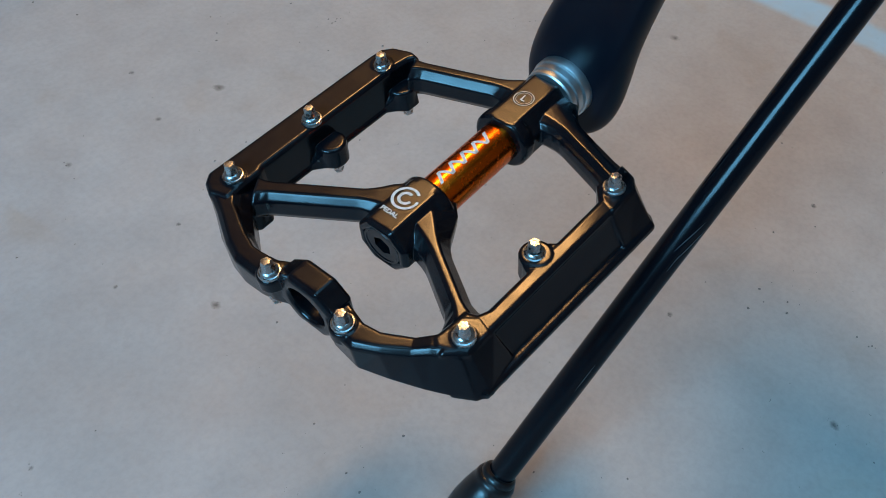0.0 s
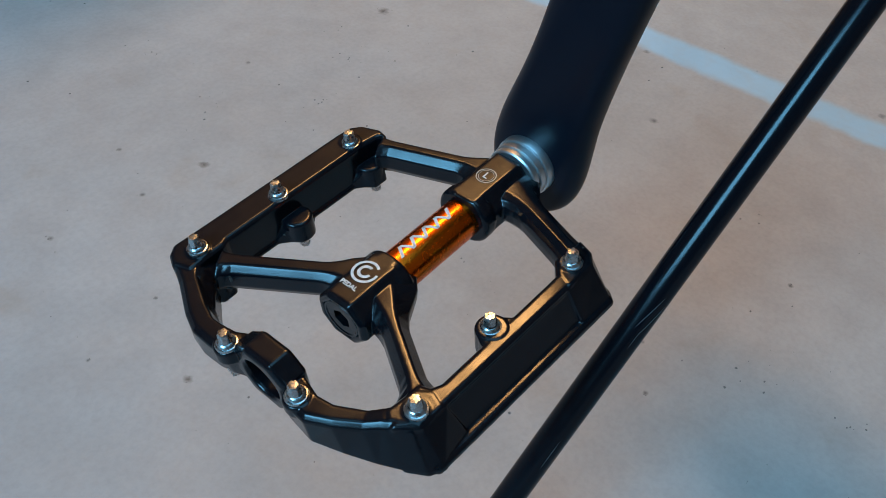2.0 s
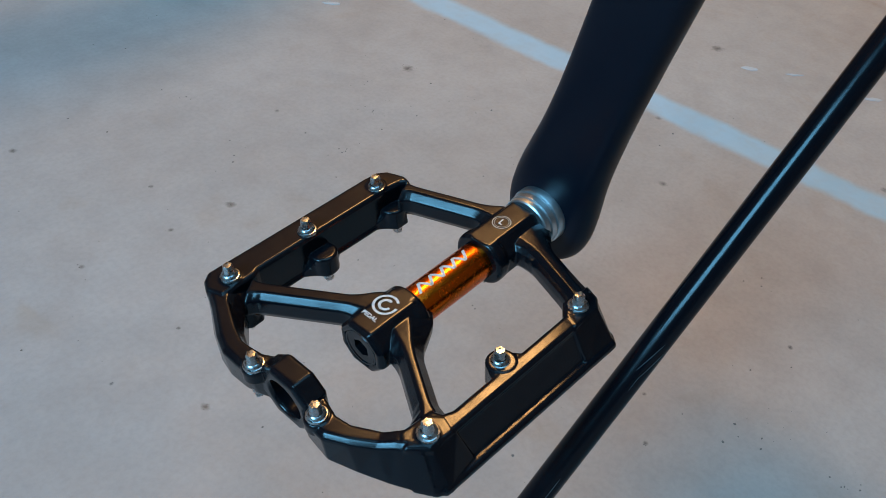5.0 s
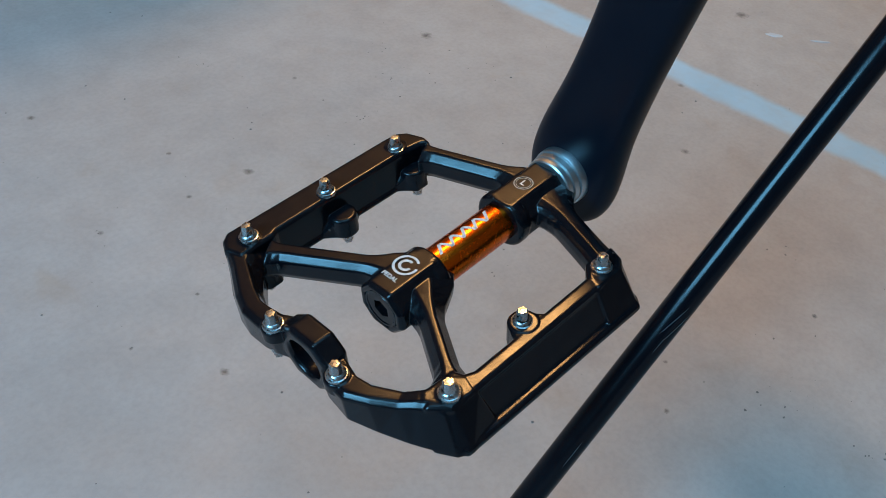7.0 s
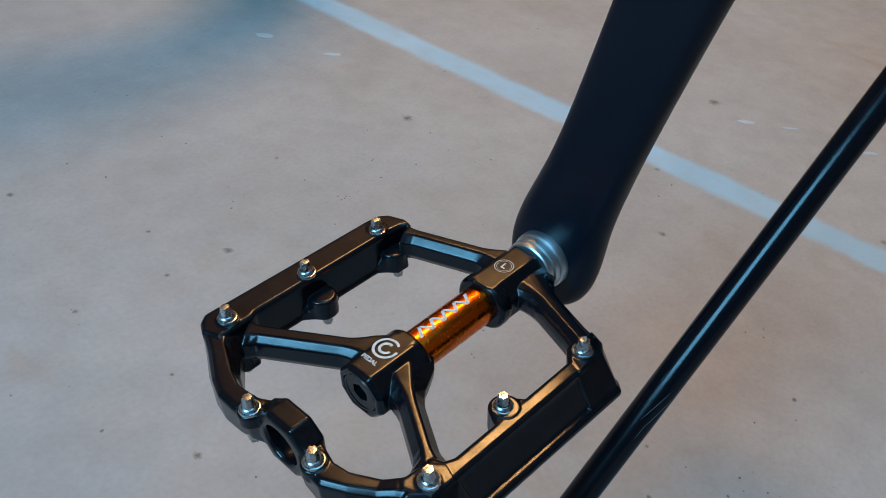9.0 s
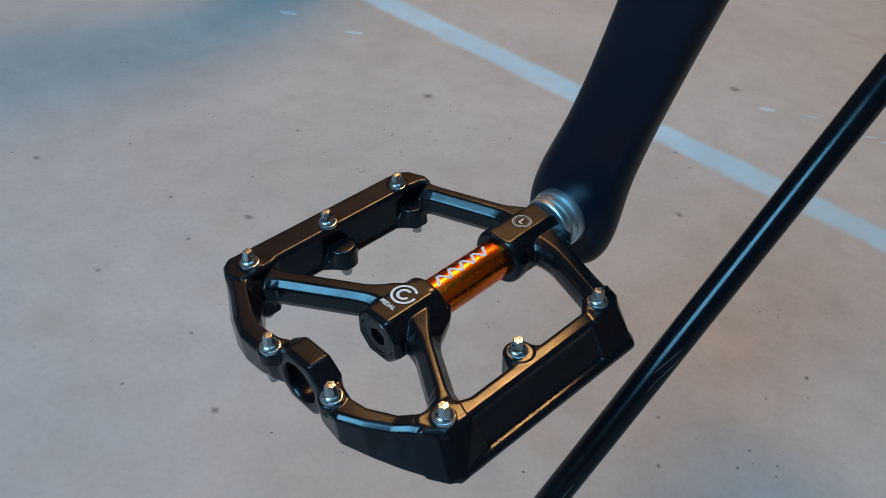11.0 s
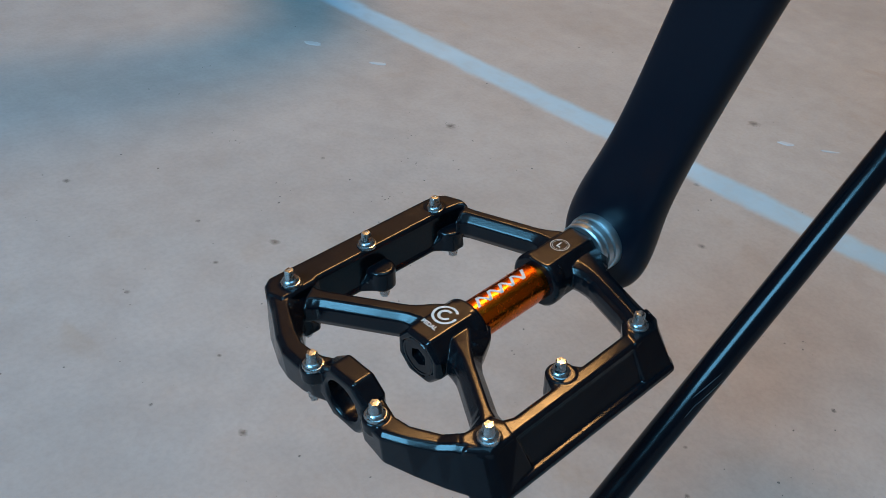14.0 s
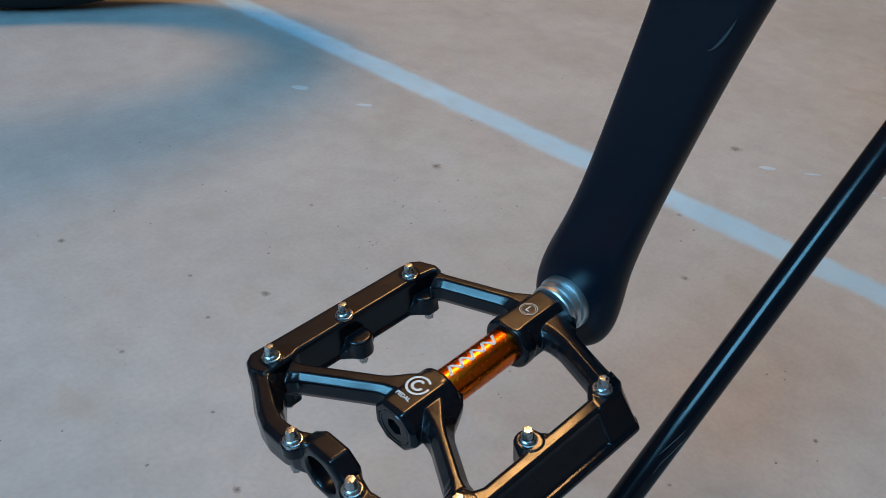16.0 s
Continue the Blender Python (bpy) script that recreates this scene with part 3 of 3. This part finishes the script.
def text_part(name, body, size, m, mat, parent, label):
    curve = bpy.data.curves.new(name, "FONT")
    curve.body, curve.size, curve.align_x, curve.align_y = body, size * MM, "CENTER", "CENTER"
    curve.extrude, curve.offset = 0.00004, 0.00006
    tmp = bpy.data.objects.new(name, curve)
    me = bpy.data.meshes.new_from_object(tmp)
    bpy.data.objects.remove(tmp)
    me.materials.append(mat)
    ob = new(name, me)
    ob.parent = parent
    ob.matrix_basis = m
    return tagged(ob, label)


def mark_pose(x, y, turn):
    return Matrix.Translation(Vector((x, y - 0.03 * x, MARK_Z)) * MM) @ Matrix.Rotation(radians(turn), 4, "Z")


text_part("letter_print", "L", 3.6, mark_pose(44.9, -1.5, -90), PRINT, pedal, "printed capital letter L")
text_part("word_print", "PEDAL", 2.1, mark_pose(-13.3, -0.5, -90), PRINT, pedal, "printed word PEDAL in grey white")

# brand mark along the sleeve: a row of plain slanting bars wrapped on the tube
def sleeve_bar(x0, s0, x1, s1, width, turn=-0.04):
    """Bar on the tube between two places (along x, round by arc length)."""
    bm = bmesh.new()
    a, c = Vector((x0, s0)), Vector((x1, s1))
    half = Vector((width / 2, 0))
    row = []
    for k in range(9):
        p = a.lerp(c, k / 8)
        pair = []
        for q in (p + half, p - half):
            ang = turn + q.y / 6.76
            pair.append(bm.verts.new((q.x, AXLE_Y - 6.76 * math.sin(ang), AXLE_Z + 6.76 * math.cos(ang))))
        row.append(pair)
    for p, q in zip(row, row[1:]):
        bm.faces.new((p[0], p[1], q[1], q[0]))
    return to_metres(bm)


for k in range(9):
    lean = 1.3 if k % 2 else -1.3
    part("printed_bar", sleeve_bar(6.4 + 2.55 * k - lean, -2.1, 6.4 + 2.55 * k + lean, 2.1, 1.25), PRINT, pedal, "grey printed slanting bar")


# crank arm: stations along the arm (distance from the spindle, middle, half width), milled flat with rounded sides
def crank_arm():
    bm = bmesh.new()
    base = Vector((0, -6.0, -10.2))
    run = Vector((0, -0.275, 0.961))
    across = Vector((0, 0.961, 0.275))
    stations = ((-20.2, -0.8, 5.0), (-18.6, -0.9, 10.3), (-14.5, -0.5, 14.9), (-8.0, 0.4, 17.4), (0.0, 1.1, 18.1), (10, 1.8, 17.4), (20, 2.2, 15.9), (32, 1.9, 14.7),
                (48, 1.7, 14.0), (66, 1.8, 14.0), (90, 1.9, 14.4), (115, 2.0, 15.0), (140, 2.0, 16.4), (160, 2.0, 19), (172, 2.0, 19), (182, 2.0, 15), (187, 2.0, 8))
    rings = []
    for s, mid, hw in stations:
        x0 = 64.0 + 0.018 * max(s, 0)
        x1 = x0 + 14.5
        ring = []
        prof = [(1.0, 0.5), (0.97, 0.28), (0.86, 0.10), (0.70, 0.02), (0.35, 0.0), (0.0, 0.0), (-0.35, 0.0), (-0.70, 0.02), (-0.86, 0.10), (-0.97, 0.28), (-1.0, 0.5),
                (-0.95, 0.75), (-0.80, 0.93), (-0.55, 1.0), (0.0, 1.0), (0.55, 1.0), (0.80, 0.93), (0.95, 0.75)]
        for u, d in prof:
            p = base + run * s + across * (mid + hw * u)
            ring.append(Vector((x0 + (x1 - x0) * d, p.y, p.z)))
        rings.append(ring)
    loft(bm, rings)
    bmesh.ops.transform(bm, matrix=SCALE, verts=bm.verts)
    return bm


crank = part("crank_arm", crank_arm(), CRANK_BLACK, bicycle, "matt black painted crank arm with rounded edges", 60)
crank.matrix_basis = PEDAL_POSE
sub = crank.modifiers.new("round", "SUBSURF")
sub.levels = sub.render_levels = 2

# curved strip for a crease near the top, its gleam put in as colour
bm = bmesh.new()
row = []
for k in range(13):
    f = k / 12
    y, z = -43.9 - 6.6 * f ** 0.85, 99.6 + 10.3 * f ** 1.35
    wd = 0.32 * math.sin(math.pi * (0.05 + 0.9 * f))
    row.append([bm.verts.new(Vector((65.6 + 0.0 * f, y + q * wd, z + q * wd * 0.8)) * MM) for q in (-1, 1)])
for p, q in zip(row, row[1:]):
    bm.faces.new((p[0], p[1], q[1], q[0]))
part("crease_line", bm, CREASE_GREY, crank, "thin curved light line painted along a crease")

# kickstand
FOOT, HIGH = Vector((-0.0195, -0.0484, 0.0)), Vector((0.1327, -0.0774, 0.2472))
UP = (HIGH - FOOT).normalized()
bm = bmesh.new()
lathe(bm, [(0.0047, 0.012), (0.0050, 0.016), (0.0048, 0.31), (0.0044, 0.314)], along(FOOT, HIGH), 40)
stand = part("kickstand", bm, ROD_BLACK, bicycle, "thin glossy black metal kickstand leg with light scratches")
STAND_POSE = along(FOOT, HIGH)


def scratch(h0, a0, h1, a1, width):
    """Hairline of bare metal on the leg from one height and bearing to another."""
    bm = bmesh.new()
    row = []
    for k in range(9):
        f = k / 8
        h, a = h0 + (h1 - h0) * f, a0 + (a1 - a0) * f
        r = 0.0050 - 0.0002 * (h - 0.016) / 0.294 + 0.00006
        wd = width * math.sin(math.pi * (0.06 + 0.88 * f))
        row.append([bm.verts.new(STAND_POSE @ Vector((r * math.cos(a + q * wd / r), r * math.sin(a + q * wd / r), h))) for q in (-0.5, 0.5)])
    for p, q in zip(row, row[1:]):
        bm.faces.new((p[0], p[1], q[1], q[0]))
    return bm


for h0, a0, h1, a1, width in ((0.1332, 2.484, 0.1456, 2.979, 0.00035), (0.1285, 2.462, 0.1353, 2.488, 0.00020), (0.1354, 2.042, 0.1477, 2.537, 0.00030), (0.0775, 2.476, 0.0893, 2.483, 0.00030)):
    part("scratch", scratch(h0, a0, h1, a1, width), GREY_SCRATCH, stand, "fine bare scratch in the black paint")

bm = bmesh.new()
lathe(bm, [(0.0045, 0.0), (0.0086, 0.0012), (0.0100, 0.006), (0.0099, 0.014), (0.0092, 0.0195), (0.0082, 0.0245), (0.0076, 0.0262), (0.0078, 0.0272), (0.0074, 0.0282), (0.0066, 0.0288), (0.0067, 0.0298), (0.0062, 0.0308), (0.0056, 0.0312)],
      Matrix.Translation(FOOT + Vector((0, 0, 0.001))) @ along((0, 0, 0), UP), 40)
for v_ in bm.verts:
    v_.co.z = max(v_.co.z, 0.0005)
part("rubber_foot", bm, FOOT_PLASTIC, stand, "black rubber foot cap on the floor")

# front wheel, turned across
WHEEL_R, TYRE_R = 0.332, 0.030
CONTACT = Vector((0.182, 0.722, 0.0))
HEADING = Vector((0.93, -0.36, 0.0)).normalized()
wheel_pose = Matrix.Translation(CONTACT + Vector((0, 0, WHEEL_R))) @ Vector((-HEADING.y, HEADING.x, 0)).to_track_quat("Z", "Y").to_matrix().to_4x4()


def torus(bm, big, small_r, small_z, n, k, m, tread=0.0):
    rows = []
    for i in range(n):
        a = 2 * math.pi * i / n
        row = []
        for j in range(k):
            c = 2 * math.pi * j / k
            r = big + (small_r + (tread if i % 4 < 2 and abs(c) < 1 else 0.0)) * math.cos(c)
            row.append(bm.verts.new(m @ Vector((r * math.cos(a), r * math.sin(a), small_z * math.sin(c)))))
        rows.append(row)
    for i in range(n):
        for j in range(k):
            bm.faces.new((rows[i][j], rows[(i + 1) % n][j], rows[(i + 1) % n][(j + 1) % k], rows[i][(j + 1) % k]))


bm = bmesh.new()
torus(bm, WHEEL_R - TYRE_R, TYRE_R - 0.001, TYRE_R, 160, 20, Matrix.Identity(4), 0.001)
tyre = part("tyre", bm, RUBBER, bicycle, "black rubber bicycle tyre")
tyre.matrix_basis = wheel_pose
bm = bmesh.new()
torus(bm, WHEEL_R - 2 * TYRE_R - 0.014, 0.019, 0.011, 120, 12, Matrix.Identity(4))
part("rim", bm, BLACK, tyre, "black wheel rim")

# unseen chainring with solid guard beyond the bottom bracket, placed to cast a floor shadow
CASTER_MID, CASTER_R = Vector((0.252, 0.014, 0.332)), 0.080
bm = bmesh.new()
teeth = 44
side_a, side_b = [], []
for k in range(teeth * 4):
    a = 2 * math.pi * k / (teeth * 4)
    r = CASTER_R + (0.0022 if k % 4 in (1, 2) else -0.0022)
    side_a.append(CASTER_MID + Vector((-0.0015, r * math.cos(a), r * math.sin(a))))
    side_b.append(CASTER_MID + Vector((0.0015, r * math.cos(a), r * math.sin(a))))
loft(bm, [side_a, side_b])
part("chainring", bm, BLACK, bicycle, "black toothed chainring with solid face, unseen, added to cast shadow", 40)
# bottom bracket shell, also out of view, added between crank and chainring
bm = bmesh.new()
tilt = Matrix.Translation((0.112, CASTER_MID.y, CASTER_MID.z)) @ Matrix.Rotation(math.pi / 2, 4, "Y")
lathe(bm, [(0.009, 0.0), (0.021, 0.004), (0.021, 0.100), (0.030, 0.104), (0.030, 0.132), (0.009, 0.134)], tilt, 32)
part("bottom_bracket", bm, BLACK, bicycle, "black bottom bracket shell, unseen, added with the shadow casters", 40)
# stay tube out of view, added to draw the floor shadow out rearwards
bm = bmesh.new()
lathe(bm, [(0.004, 0.0), (0.011, 0.002), (0.011, 0.400), (0.008, 0.404)], Matrix.Translation((0.215, -0.015, 0.330)) @ Matrix.Rotation(math.pi / 2, 4, "X"), 20)
part("chain_stay", bm, BLACK, bicycle, "black chain stay tube, unseen, added to lengthen the shadow", 40)
# two chain runs, likewise unseen, that carry the cast shadow on
bm = bmesh.new()
for z0, z1 in ((0.332 - 0.080, 0.280), (0.332 + 0.080, 0.360)):
    loft(bm, [[Vector((0.252 + u, y, z + w)) for u, w in ((-0.004, -0.005), (0.004, -0.005), (0.004, 0.005), (-0.004, 0.005))] for y, z in ((0.014, z0), (-0.42, z1))])
part("chain", bm, BLACK, bicycle, "dark bicycle chain, unseen, added to lengthen the shadow", 40)

# ---------------------------------------------------------------- small things on the floor
def flake(bm, x, y, size, rnd, height=0.35):
    n = rnd.randint(8, 13)
    ring0_, ring1_ = [], []
    turn = rnd.uniform(0, 6.28)
    sx = rnd.uniform(0.6, 1.0)
    for k in range(n):
        a = turn + 2 * math.pi * k / n
        r = size * rnd.uniform(0.65, 1.1)
        px_, py_ = x + r * math.cos(a), y + r * sx * math.sin(a)
        ring0_.append(Vector((px_, py_, -0.0001)))
        ring1_.append(Vector((x + (px_ - x) * 0.7, y + (py_ - y) * 0.7, size * height)))
    loft(bm, [ring0_, ring1_])


rnd = random.Random(11)
bm = bmesh.new()
for x, y, s in SPECKS:
    if s < 2.5:
        for _ in range(3):
            flake(bm, x + rnd.gauss(0, 0.5 * s * MM), y + rnd.gauss(0, 0.5 * s * MM), rnd.uniform(0.2, 0.45) * min(s, 1.4) * MM, rnd, 0.15)
for k in range(260):
    x, y = (rnd.uniform(-0.14, 0.30), rnd.uniform(-0.30, 0.25)) if k < 140 else (rnd.uniform(-0.12, 0.7), rnd.uniform(-0.35, 0.7))
    flake(bm, x, y, rnd.choice((0.25, 0.3, 0.4, 0.5, 0.65, 0.85)) * MM, rnd)
for _ in range(16):
    cx, cy = rnd.uniform(-0.10, 0.30), rnd.uniform(-0.20, 0.32)
    for _ in range(rnd.randint(3, 7)):
        flake(bm, cx + rnd.gauss(0, 0.006), cy + rnd.gauss(0, 0.006), rnd.choice((0.25, 0.35, 0.45, 0.7)) * MM, rnd)
tagged(mesh_object("grit", bm, GRIT, False), "scattered dark grit and crumbs on concrete floor", "grit", kind="stuff")
bm = bmesh.new()
for x, y, length, width in ((0.2870, 0.4345, 8.5, 4.5), (0.3130, 0.3755, 8.0, 3.0), (0.5306, 0.0922, 8.0, 3.5), (0.5552, 0.0619, 9.0, 1.4), (0.5745, -0.0006, 9.0, 3.0), (0.5680, 0.0150, 7.0, 1.6)):
    turn = math.atan2(-0.72, 0.69) + rnd.uniform(-0.15, 0.15)
    ring_low, ring_top = [], []
    for k in range(12):
        a = 2 * math.pi * k / 12
        u, w = length * MM * math.cos(a) * rnd.uniform(0.8, 1.1), width * MM * math.sin(a) * rnd.uniform(0.75, 1.1)
        px_, py_ = x + u * math.cos(turn) - w * math.sin(turn), y + u * math.sin(turn) + w * math.cos(turn)
        ring_low.append(Vector((px_, py_, -0.0001)))
        ring_top.append(Vector((x + (px_ - x) * 0.85, y + (py_ - y) * 0.85, 0.0004)))
    loft(bm, [ring_low, ring_top])
tagged(mesh_object("paint_chips", bm, CHIP, False), "small pale paint flecks on concrete floor", "paint fleck", kind="stuff")
bm = bmesh.new()
for x, y, s in SPECKS:
    if s >= 2.5:
        for _ in range(5):
            flake(bm, x + rnd.gauss(0, 0.6 * s * MM), y + rnd.gauss(0, 0.6 * s * MM), rnd.uniform(0.08, 0.16) * s * MM, rnd, 0.2)
tagged(mesh_object("dirt_crumbs", bm, SMUDGE, False), "dried brown dirt crumbs on concrete floor", "dirt", kind="stuff")
